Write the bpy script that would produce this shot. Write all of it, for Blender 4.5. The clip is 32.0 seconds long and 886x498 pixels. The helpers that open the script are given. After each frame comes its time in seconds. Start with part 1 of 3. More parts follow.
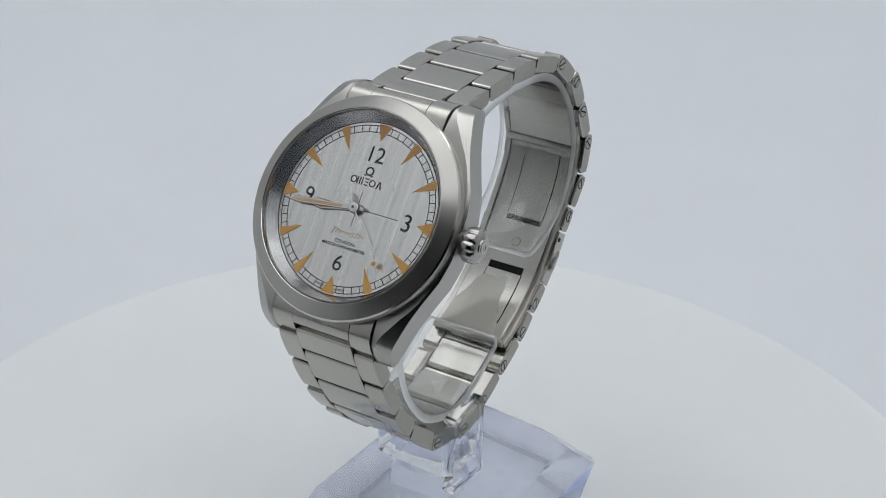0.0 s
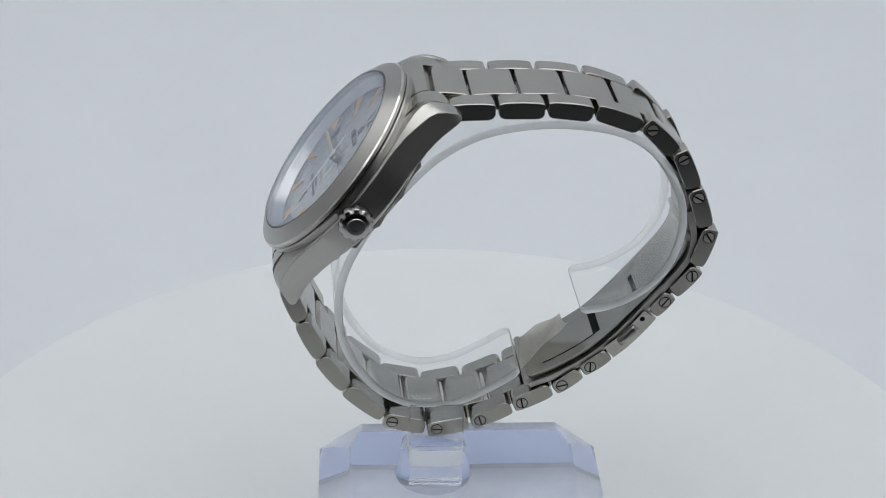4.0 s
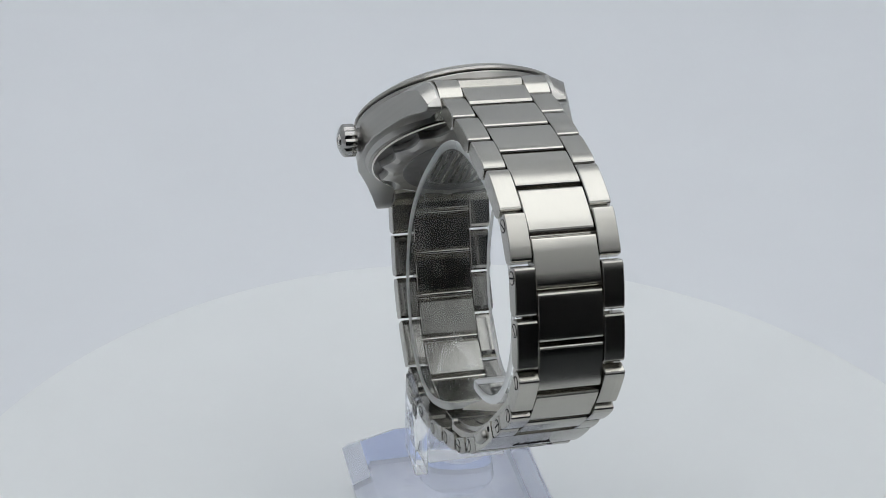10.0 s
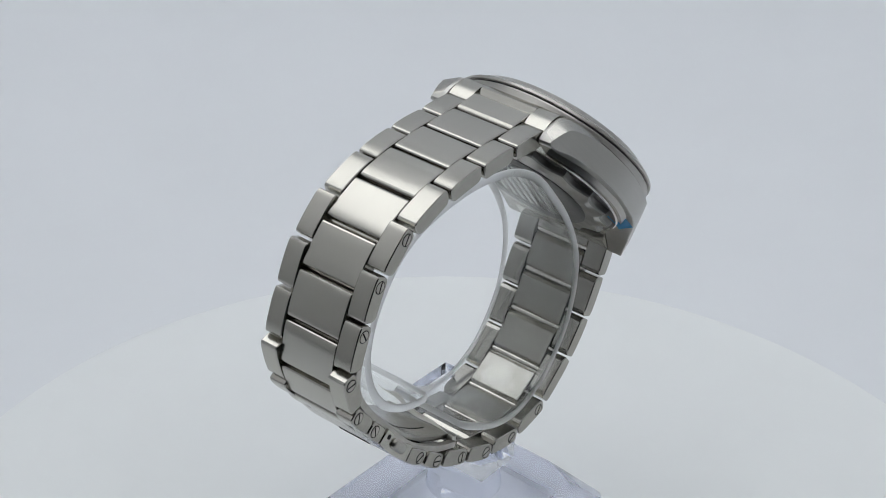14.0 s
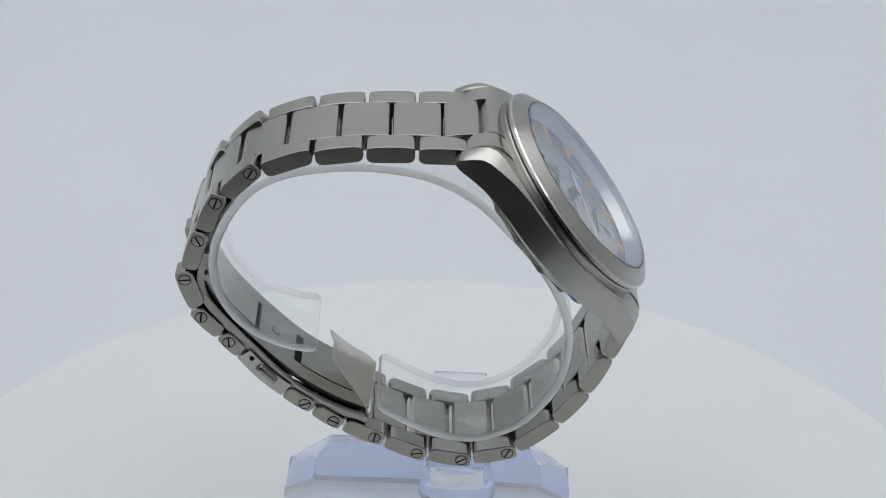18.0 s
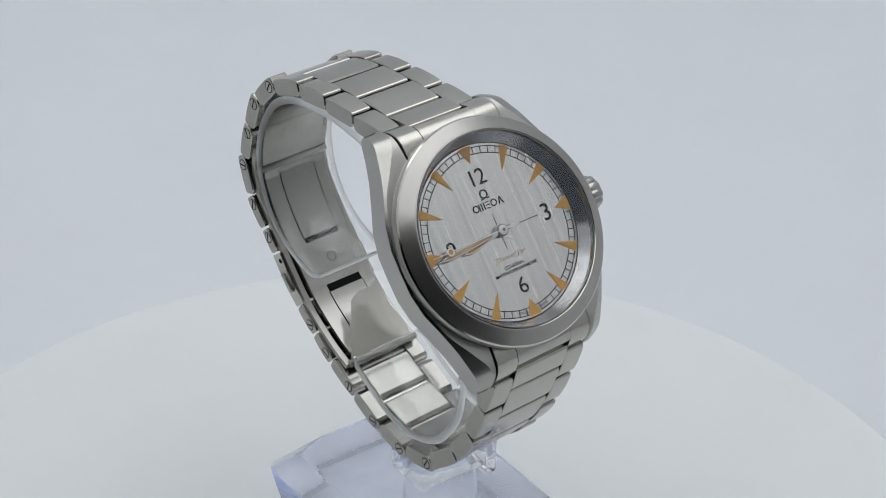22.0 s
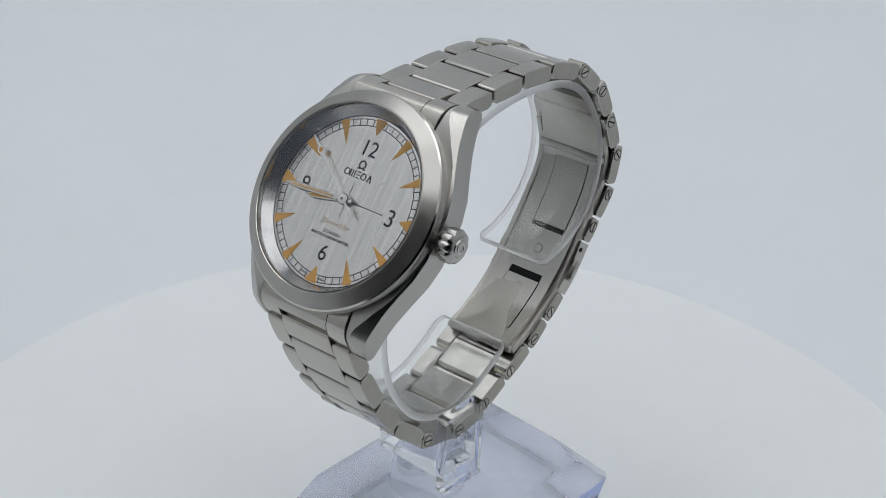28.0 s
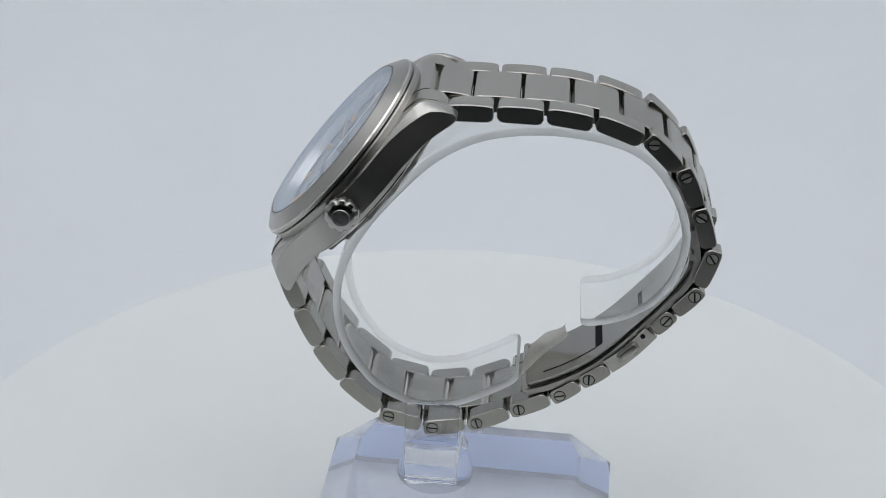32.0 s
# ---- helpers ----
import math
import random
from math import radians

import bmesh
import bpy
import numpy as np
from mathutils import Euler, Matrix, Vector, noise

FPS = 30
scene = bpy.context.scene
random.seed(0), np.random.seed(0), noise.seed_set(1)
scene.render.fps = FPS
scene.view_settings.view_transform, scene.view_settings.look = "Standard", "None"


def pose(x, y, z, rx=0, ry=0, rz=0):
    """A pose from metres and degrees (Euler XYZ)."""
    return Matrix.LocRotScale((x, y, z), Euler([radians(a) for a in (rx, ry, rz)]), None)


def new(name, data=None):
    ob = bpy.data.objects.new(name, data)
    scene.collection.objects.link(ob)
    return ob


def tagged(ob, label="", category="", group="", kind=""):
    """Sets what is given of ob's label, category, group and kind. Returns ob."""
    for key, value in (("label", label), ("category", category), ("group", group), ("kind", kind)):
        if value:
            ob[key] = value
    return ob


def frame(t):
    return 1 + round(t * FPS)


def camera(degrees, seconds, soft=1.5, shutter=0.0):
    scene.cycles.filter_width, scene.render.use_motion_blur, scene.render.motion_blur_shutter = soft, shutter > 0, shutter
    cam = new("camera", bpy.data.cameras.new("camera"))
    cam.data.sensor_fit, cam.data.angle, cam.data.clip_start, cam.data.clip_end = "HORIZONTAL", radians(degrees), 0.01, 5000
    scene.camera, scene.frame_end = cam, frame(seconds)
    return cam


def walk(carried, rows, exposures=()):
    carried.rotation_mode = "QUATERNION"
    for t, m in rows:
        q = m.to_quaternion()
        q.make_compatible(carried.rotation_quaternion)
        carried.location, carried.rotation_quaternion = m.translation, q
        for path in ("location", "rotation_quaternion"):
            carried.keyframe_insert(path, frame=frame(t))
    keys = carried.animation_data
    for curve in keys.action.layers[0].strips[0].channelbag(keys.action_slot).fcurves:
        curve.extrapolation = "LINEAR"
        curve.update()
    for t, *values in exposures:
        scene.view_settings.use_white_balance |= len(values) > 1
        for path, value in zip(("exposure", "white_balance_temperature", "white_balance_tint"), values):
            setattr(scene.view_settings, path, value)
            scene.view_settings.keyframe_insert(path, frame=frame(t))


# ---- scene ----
# ---- camera ----
cam = camera(28.96, 32.0, soft=0.4)
EYE = pose(0.0, -0.271, 0.236, 59.272, -1.360, 1.171)
walk(cam, [(0.0, EYE), (32.0, EYE)], exposures=[(0.0, 0.0), (32.0, 0.0)])

# ---- world and light ----
world = bpy.data.worlds.new("world")
scene.world = world
world.use_nodes = True
world.node_tree.nodes["Background"].inputs[0].default_value = (0.10, 0.11, 0.13, 1)
world.node_tree.nodes["Background"].inputs[1].default_value = 0.25


LED = (0.95, 0.975, 1.0)

# ---- materials ----
MM = 0.001


def shader(name):
    mat = bpy.data.materials.new(name)
    mat.use_nodes = True
    nt = mat.node_tree
    return mat, nt, nt.nodes["Principled BSDF"]


def node(nt, kind, **values):
    n = nt.nodes.new(kind)
    for key, value in values.items():
        n.inputs[key].default_value = value
    return n


def noise_tex(nt, scale, stretch=(1, 1, 1), detail=3.0, rough=0.6):
    co = nt.nodes.new("ShaderNodeTexCoord")
    mp = nt.nodes.new("ShaderNodeMapping")
    mp.inputs["Scale"].default_value = stretch
    tx = node(nt, "ShaderNodeTexNoise", Scale=scale, Detail=detail, Roughness=rough)
    nt.links.new(co.outputs["Object"], mp.inputs["Vector"])
    nt.links.new(mp.outputs["Vector"], tx.inputs["Vector"])
    return tx


def ramp(nt, src, lo, hi, a=0.3, b=0.7):
    r = nt.nodes.new("ShaderNodeMapRange")
    for key, value in (("From Min", a), ("From Max", b), ("To Min", lo), ("To Max", hi)):
        r.inputs[key].default_value = value
    nt.links.new(src, r.inputs["Value"])
    return r.outputs["Result"]


def tint(nt, src, dark, light, target):
    m = nt.nodes.new("ShaderNodeMix")
    m.data_type = "RGBA"
    m.inputs[6].default_value, m.inputs[7].default_value = (*dark, 1), (*light, 1)
    nt.links.new(src, m.inputs[0])
    nt.links.new(m.outputs[2], target)


def relief(nt, b, src, strength, distance):
    bp = node(nt, "ShaderNodeBump", Strength=strength, Distance=distance)
    nt.links.new(src, bp.inputs["Height"])
    nt.links.new(bp.outputs["Normal"], b.inputs["Normal"])


def brushed(name, along, base=(0.475, 0.459, 0.416), rough=0.30, aniso=0.6, streak=0.10, scale=2600, long=0.01, vary=0.02, detail=1.0):
    """Brushed metal. along: the object axis of the scratches, or 'ring' for scratches round the z axis."""
    mat, nt, b = shader(name)
    stretch = {"x": (long, 1, 1), "y": (1, long, 1), "flank": (long * 2, long, 1), "ring": (0.2, 0.2, 0.2)}[along]
    fine = noise_tex(nt, scale, stretch, detail, 0.55)
    broad = noise_tex(nt, 160, (1, 1, 1), 3.0)
    b.inputs["Metallic"].default_value = 1.0
    b.inputs["Anisotropic"].default_value = aniso
    if along == "ring":
        tg = nt.nodes.new("ShaderNodeTangent")
        tg.direction_type, tg.axis = "RADIAL", "Z"
        b.inputs["Anisotropic Rotation"].default_value = 0.25
        nt.links.new(tg.outputs[0], b.inputs["Tangent"])
    else:
        vt = nt.nodes.new("ShaderNodeVectorTransform")
        vt.vector_type, vt.convert_from, vt.convert_to = "VECTOR", "OBJECT", "WORLD"
        vt.inputs[0].default_value = {"x": (1, 0, 0), "y": (0, 1, 0), "flank": (0.3, 0, 1)}[along]
        geo = nt.nodes.new("ShaderNodeNewGeometry")
        across = nt.nodes.new("ShaderNodeVectorMath")
        across.operation = "CROSS_PRODUCT"
        nt.links.new(geo.outputs["Normal"], across.inputs[0])
        nt.links.new(vt.outputs[0], across.inputs[1])
        nt.links.new(across.outputs[0], b.inputs["Tangent"])
    tint(nt, ramp(nt, fine.outputs["Fac"], 0, 1), tuple(c * (1 - streak) for c in base), tuple(min(1, c * (1 + streak)) for c in base), b.inputs["Base Color"])
    mx = nt.nodes.new("ShaderNodeMath")
    mx.operation = "ADD"
    nt.links.new(ramp(nt, fine.outputs["Fac"], -vary, vary), mx.inputs[0])
    nt.links.new(ramp(nt, broad.outputs["Fac"], rough - 0.02, rough + 0.04), mx.inputs[1])
    nt.links.new(mx.outputs[0], b.inputs["Roughness"])
    return mat


def plain(name, base, rough, metal=0.0, spot=0.06, scale=400, bump=0.0):
    mat, nt, b = shader(name)
    tx = noise_tex(nt, scale, (1, 1, 1), 4.0)
    tint(nt, ramp(nt, tx.outputs["Fac"], 0, 1), tuple(c * (1 - spot) for c in base), tuple(min(1, c * (1 + spot)) for c in base), b.inputs["Base Color"])
    b.inputs["Roughness"].default_value, b.inputs["Metallic"].default_value = rough, metal
    if bump:
        relief(nt, b, tx.outputs["Fac"], bump, 0.0001)
    return mat


def clear(name, color, rough, ior, wave=0.0):
    mat, nt, b = shader(name)
    b.inputs["Base Color"].default_value = (*color, 1)
    b.inputs["Roughness"].default_value, b.inputs["IOR"].default_value = rough, ior
    b.inputs["Transmission Weight"].default_value = 1.0
    if wave:
        relief(nt, b, noise_tex(nt, 120, (1, 1, 1), 2.0).outputs["Fac"], wave, 0.0004)
    return mat


STEEL_LINK = brushed("brushed_steel_link", "y", rough=0.21, aniso=0.4, streak=0.02, vary=0.0)
STEEL_CASE = brushed("brushed_steel_case", "flank", base=(0.45, 0.44, 0.415), rough=0.33, aniso=0.3, streak=0.02, vary=0.0)
STEEL_BEZEL = brushed("brushed_steel_bezel", "ring", base=(0.43, 0.415, 0.39), rough=0.32, aniso=0.88, streak=0.006, vary=0.0)
POLISHED = plain("polished_steel", (0.60, 0.58, 0.54), 0.13, 1.0, 0.04)
REHAUT = plain("turned_steel", (0.52, 0.51, 0.50), 0.18, 1.0, 0.04)
CROWN_STEEL = plain("crown_steel", (0.42, 0.41, 0.39), 0.22, 1.0, 0.05)
LINK_SIDE = plain("satin_link_side", (0.35, 0.336, 0.303), 0.22, 1.0, 0.06, 900)
LINK_INNER = plain("satin_link_inner", (0.37, 0.36, 0.335), 0.2, 1.0, 0.06, 900)
LUG_BEVEL = plain("semi_polished_steel", (0.43, 0.416, 0.388), 0.26, 1.0, 0.05)
SATIN = plain("satin_steel", (0.42, 0.405, 0.375), 0.34, 1.0, 0.08, 900)
BLADE = brushed("brushed_steel_blade", "x", base=(0.38, 0.37, 0.347), rough=0.2, aniso=0.5, streak=0.02, vary=0.0)
# dark steel; on the case-back walls its colour stands in for shade
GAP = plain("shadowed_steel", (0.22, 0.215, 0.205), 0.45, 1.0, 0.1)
DIAL = brushed("dial_brushed", "y", base=(0.80, 0.784, 0.742), rough=0.23, aniso=0.62, streak=0.12, scale=1000, long=0.002, vary=0.03, detail=2.0)
BLACK = plain("black_print", (0.008, 0.008, 0.009), 0.75, 0.0, 0.1)
BLACK.node_tree.nodes["Principled BSDF"].inputs["Specular IOR Level"].default_value = 0.15
LUME = plain("aged_lume", (0.64, 0.33, 0.055), 0.65, 0.0, 0.08, 3000)
LUME_PALE = plain("pale_lume", (0.62, 0.42, 0.22), 0.6, 0.0, 0.06, 3000)
SCRIPT = plain("beige_print", (0.66, 0.52, 0.36), 0.5, 0.0, 0.06)
WHITE_HAND = plain("white_lacquer_hand", (0.80, 0.79, 0.76), 0.3, 0.0, 0.03)
HAND_STEEL = plain("hand_steel", (0.72, 0.70, 0.66), 0.2, 1.0, 0.03)


def crystal_material():
    """Thin coated sapphire: clear, with a cool gloss that grows towards the rim of the view."""
    mat, nt, b = shader("sapphire_crystal")
    nt.nodes.remove(b)
    see = nt.nodes.new("ShaderNodeBsdfTransparent")
    gloss = node(nt, "ShaderNodeBsdfGlossy", Roughness=0.0, Color=(0.80, 0.88, 1.0, 1))
    lw = node(nt, "ShaderNodeLayerWeight", Blend=0.5)
    fr = nt.nodes.new("ShaderNodeMath")
    fr.operation = "POWER"
    fr.inputs[1].default_value = 2.7
    nt.links.new(lw.outputs["Facing"], fr.inputs[0])
    low = nt.nodes.new("ShaderNodeMath")
    low.operation = "MULTIPLY_ADD"
    low.inputs[1].default_value, low.inputs[2].default_value = 0.86, 0.065
    nt.links.new(fr.outputs[0], low.inputs[0])
    fr = low
    mix = nt.nodes.new("ShaderNodeMixShader")
    nt.links.new(fr.outputs[0], mix.inputs[0])
    nt.links.new(see.outputs[0], mix.inputs[1])
    nt.links.new(gloss.outputs[0], mix.inputs[2])
    nt.links.new(mix.outputs[0], nt.nodes["Material Output"].inputs["Surface"])
    return mat


CRYSTAL = crystal_material()
CRYSTAL_BACK = bpy.data.materials.new("coated_crystal_underside")
CRYSTAL_BACK.use_nodes = True
CRYSTAL_BACK.node_tree.nodes.remove(CRYSTAL_BACK.node_tree.nodes["Principled BSDF"])
CRYSTAL_BACK.node_tree.links.new(CRYSTAL_BACK.node_tree.nodes.new("ShaderNodeBsdfTransparent").outputs[0], CRYSTAL_BACK.node_tree.nodes["Material Output"].inputs["Surface"])
ACRYLIC = clear("clear_acrylic", (0.98, 0.985, 0.995), 0.02, 1.2, 0.02)


def sheet_material():
    """Flat clear acrylic sheet: faces run parallel, so it is seen straight through, with a gloss that grows towards grazing views."""
    mat, nt, b = shader("clear_acrylic_sheet")
    nt.nodes.remove(b)
    see = node(nt, "ShaderNodeBsdfTransparent", Color=(0.975, 0.979, 0.978, 1))
    gloss = node(nt, "ShaderNodeBsdfGlossy", Roughness=0.04, Color=(1, 1, 1, 1))
    relief(nt, gloss, noise_tex(nt, 180, (1, 1, 1), 3.0).outputs["Fac"], 0.06, 0.0004)
    lw = node(nt, "ShaderNodeLayerWeight", Blend=0.5)
    fr = nt.nodes.new("ShaderNodeMath")
    fr.operation = "POWER"
    fr.inputs[1].default_value = 4.0
    nt.links.new(lw.outputs["Facing"], fr.inputs[0])
    low = nt.nodes.new("ShaderNodeMath")
    low.operation = "MULTIPLY_ADD"
    low.inputs[1].default_value, low.inputs[2].default_value = 0.5, 0.025
    nt.links.new(fr.outputs[0], low.inputs[0])
    mix = nt.nodes.new("ShaderNodeMixShader")
    nt.links.new(low.outputs[0], mix.inputs[0])
    nt.links.new(see.outputs[0], mix.inputs[1])
    nt.links.new(gloss.outputs[0], mix.inputs[2])
    nt.links.new(mix.outputs[0], nt.nodes["Material Output"].inputs["Surface"])
    return mat


ACRYLIC_SHEET = sheet_material()
ACRYLIC_POST = clear("clear_acrylic_post", (0.95, 0.96, 0.985), 0.03, 1.15, 0.03)


def rim_material():
    """Sawn acrylic edge: part clear, part lit from behind through the sheet."""
    mat = clear("sawn_acrylic_rim", (0.96, 0.965, 0.975), 0.12, 1.25, 0.1)
    nt = mat.node_tree
    back = node(nt, "ShaderNodeBsdfTranslucent", Color=(0.99, 0.99, 0.985, 1))
    mix = node(nt, "ShaderNodeMixShader", Fac=0.62)
    nt.links.new(nt.nodes["Principled BSDF"].outputs[0], mix.inputs[1])
    nt.links.new(back.outputs[0], mix.inputs[2])
    nt.links.new(mix.outputs[0], nt.nodes["Material Output"].inputs["Surface"])
    return mat


ACRYLIC_RIM = rim_material()
ACRYLIC_BLUE = clear("blue_tinged_acrylic", (0.895, 0.918, 1.0), 0.01, 1.36, 0.02)
ACRYLIC_EDGE = clear("blue_acrylic_side", (0.50, 0.60, 1.0), 0.01, 1.36, 0.03)
# opaque pale bottom, added so the clear base looks bright from inside
PALE_UNDERSIDE = plain("pale_opaque_underside", (0.91, 0.928, 0.99), 0.8, 0.0, 0.05, 200)
FILM_BLUE = plain("blue_film", (0.10, 0.42, 0.75), 0.25, 0.0, 0.1)
PAPER = plain("white_backdrop_paper", (0.728, 0.747, 0.775), 0.85, 0.0, 0.012, 14)
TENT = plain("tent_fabric", (0.77, 0.775, 0.778), 0.9, 0.0, 0.03, 60)
DISC = plain("turntable_top", (0.772, 0.792, 0.795), 0.55, 0.0, 0.012, 30)
ROOM = plain("dark_room_wall", (0.034, 0.043, 0.050), 0.9, 0.0, 0.2, 3)
TABLE = plain("dark_laminate", (0.04, 0.045, 0.05), 0.5, 0.0, 0.15, 20)


def film_material():
    mat, nt, b = shader("milky_film")
    b.inputs["Base Color"].default_value = (0.93, 0.91, 0.86, 1)
    b.inputs["Roughness"].default_value = 0.35
    b.inputs["Transmission Weight"].default_value = 0.4
    b.inputs["IOR"].default_value = 1.2
    b.inputs["Alpha"].default_value = 0.62
    relief(nt, b, noise_tex(nt, 260, (1, 1, 1), 4.0).outputs["Fac"], 0.2, 0.0005)
    back = node(nt, "ShaderNodeBsdfTranslucent", Color=(0.95, 0.93, 0.88, 1))
    mix = node(nt, "ShaderNodeMixShader", Fac=0.4)
    nt.links.new(b.outputs[0], mix.inputs[1])
    nt.links.new(back.outputs[0], mix.inputs[2])
    nt.links.new(mix.outputs[0], nt.nodes["Material Output"].inputs["Surface"])
    return mat


FILM = film_material()


def led_material(strength):
    mat, nt, b = shader("led_diffuser")
    b.inputs["Emission Color"].default_value = (*LED, 1)
    b.inputs["Emission Strength"].default_value = strength
    b.inputs["Base Color"].default_value = (0.8, 0.8, 0.8, 1)
    return mat


LED_REAR, LED_FRONT = led_material(1.70), led_material(1.33)


# ---- mesh helpers (all lengths in mm) ----
def finish(name, bm, mats, smooth=None):
    bmesh.ops.recalc_face_normals(bm, faces=bm.faces)
    bmesh.ops.scale(bm, vec=(MM, MM, MM), verts=bm.verts)
    me = bpy.data.meshes.new(name)
    bm.to_mesh(me)
    bm.free()
    for m in mats if isinstance(mats, (list, tuple)) else [mats]:
        me.materials.append(m)
    if smooth is not None:
        me.shade_smooth()
        me.set_sharp_from_angle(angle=radians(smooth))
    return me


def part(name, bm, material, parent, label="", smooth=35):
    """Links a bmesh, or a mesh made before, as one mesh object under a thing or a part."""
    me = bm if isinstance(bm, bpy.types.Mesh) else finish(name, bm, material, smooth)
    ob = new(name, me)
    ob.parent = parent
    if label:
        ob["label"] = label
    return ob


def thing(name, label, category, group="", kind="", data=None):
    return tagged(new(name, data), label, category, group, kind)


def box_bm(x0, x1, y0, y1, z0, z1, bevel=0.0, seg=1):
    bm = bmesh.new()
    bmesh.ops.create_cube(bm, size=1)
    bmesh.ops.scale(bm, vec=(x1 - x0, y1 - y0, z1 - z0), verts=bm.verts)
    bmesh.ops.translate(bm, vec=((x0 + x1) / 2, (y0 + y1) / 2, (z0 + z1) / 2), verts=bm.verts)
    if bevel:
        bmesh.ops.bevel(bm, geom=bm.edges[:], offset=bevel, segments=seg, affect="EDGES", profile=0.5, material=-1)
    return bm


def lathe(profile, n=96, wave=None, closed=False):
    """Turns (radius, height) points round z. wave(angle) scales the radius."""
    bm = bmesh.new()
    rings = []
    for r, z in profile:
        rings.append([bm.verts.new((r * (wave(i, n, r) if wave else 1) * math.cos(2 * math.pi * i / n),
                                    r * (wave(i, n, r) if wave else 1) * math.sin(2 * math.pi * i / n), z)) for i in range(n)])
    pairs = list(zip(rings, rings[1:])) + ([(rings[-1], rings[0])] if closed else [])
    for a, b in pairs:
        for i in range(n):
            bm.faces.new((a[i], a[(i + 1) % n], b[(i + 1) % n], b[i]))
    if not closed:
        for ring in (rings[0], rings[-1]):
            if (ring[0].co.xy.length) > 1e-4:
                bm.faces.new(ring)
    return bm


def loft(sections, cap=True, loop=False):
    bm = bmesh.new()
    rows = [[bm.verts.new(p) for p in s] for s in sections]
    n = len(rows[0])
    for a, b in list(zip(rows, rows[1:])) + ([(rows[-1], rows[0])] if loop else []):
        for i in range(n):
            bm.faces.new((a[i], a[(i + 1) % n], b[(i + 1) % n], b[i]))
    if cap and not loop:
        bm.faces.new(rows[0])
        bm.faces.new(rows[-1])
    return bm


def slab(points, z0, z1, bevel=0.0):
    """A flat shape with upright sides from an outline in x and y."""
    bm = bmesh.new()
    lo = [bm.verts.new((x, y, z0)) for x, y in points]
    hi = [bm.verts.new((x, y, z1)) for x, y in points]
    n = len(points)
    bm.faces.new(lo)
    top = bm.faces.new(hi)
    for i in range(n):
        bm.faces.new((lo[i], lo[(i + 1) % n], hi[(i + 1) % n], hi[i]))
    if bevel:
        bmesh.ops.bevel(bm, geom=list(top.edges), offset=bevel, segments=1, affect="EDGES", profile=0.5, material=-1)
    return bm


def join(*bms):
    out = bmesh.new()
    for b in bms:
        me = bpy.data.meshes.new("tmp")
        b.to_mesh(me)
        b.free()
        out.from_mesh(me)
        bpy.data.meshes.remove(me)
    return out


def moved(bm, m):
    bm.transform(m)
    return bm


def lerp_table(table, v):
    for (a, p), (b, q) in zip(table, table[1:]):
        if v <= b:
            k = min(1, max(0, (v - a) / (b - a)))
            return p + (q - p) * k
    return table[-1][1]


def smooth_path(points, steps=12, closed=False):
    """Catmull-Rom through (y, z) points."""
    pts = [Vector(p) for p in points]
    out = []
    n = len(pts)
    for i in range(n if closed else n - 1):
        if closed:
            a, b, c, d = (pts[(i + k) % n] for k in (-1, 0, 1, 2))
        else:
            b, c = pts[i], pts[i + 1]
            a = pts[i - 1] if i else b * 2 - c
            d = pts[i + 2] if i + 2 < n else c * 2 - b
        for s in range(steps):
            u = s / steps
            out.append(0.5 * ((2 * b) + (c - a) * u + (2 * a - 5 * b + 4 * c - d) * u * u + (3 * b - a - 3 * c + d) * u ** 3))
    if not closed:
        out.append(pts[-1])
    return out


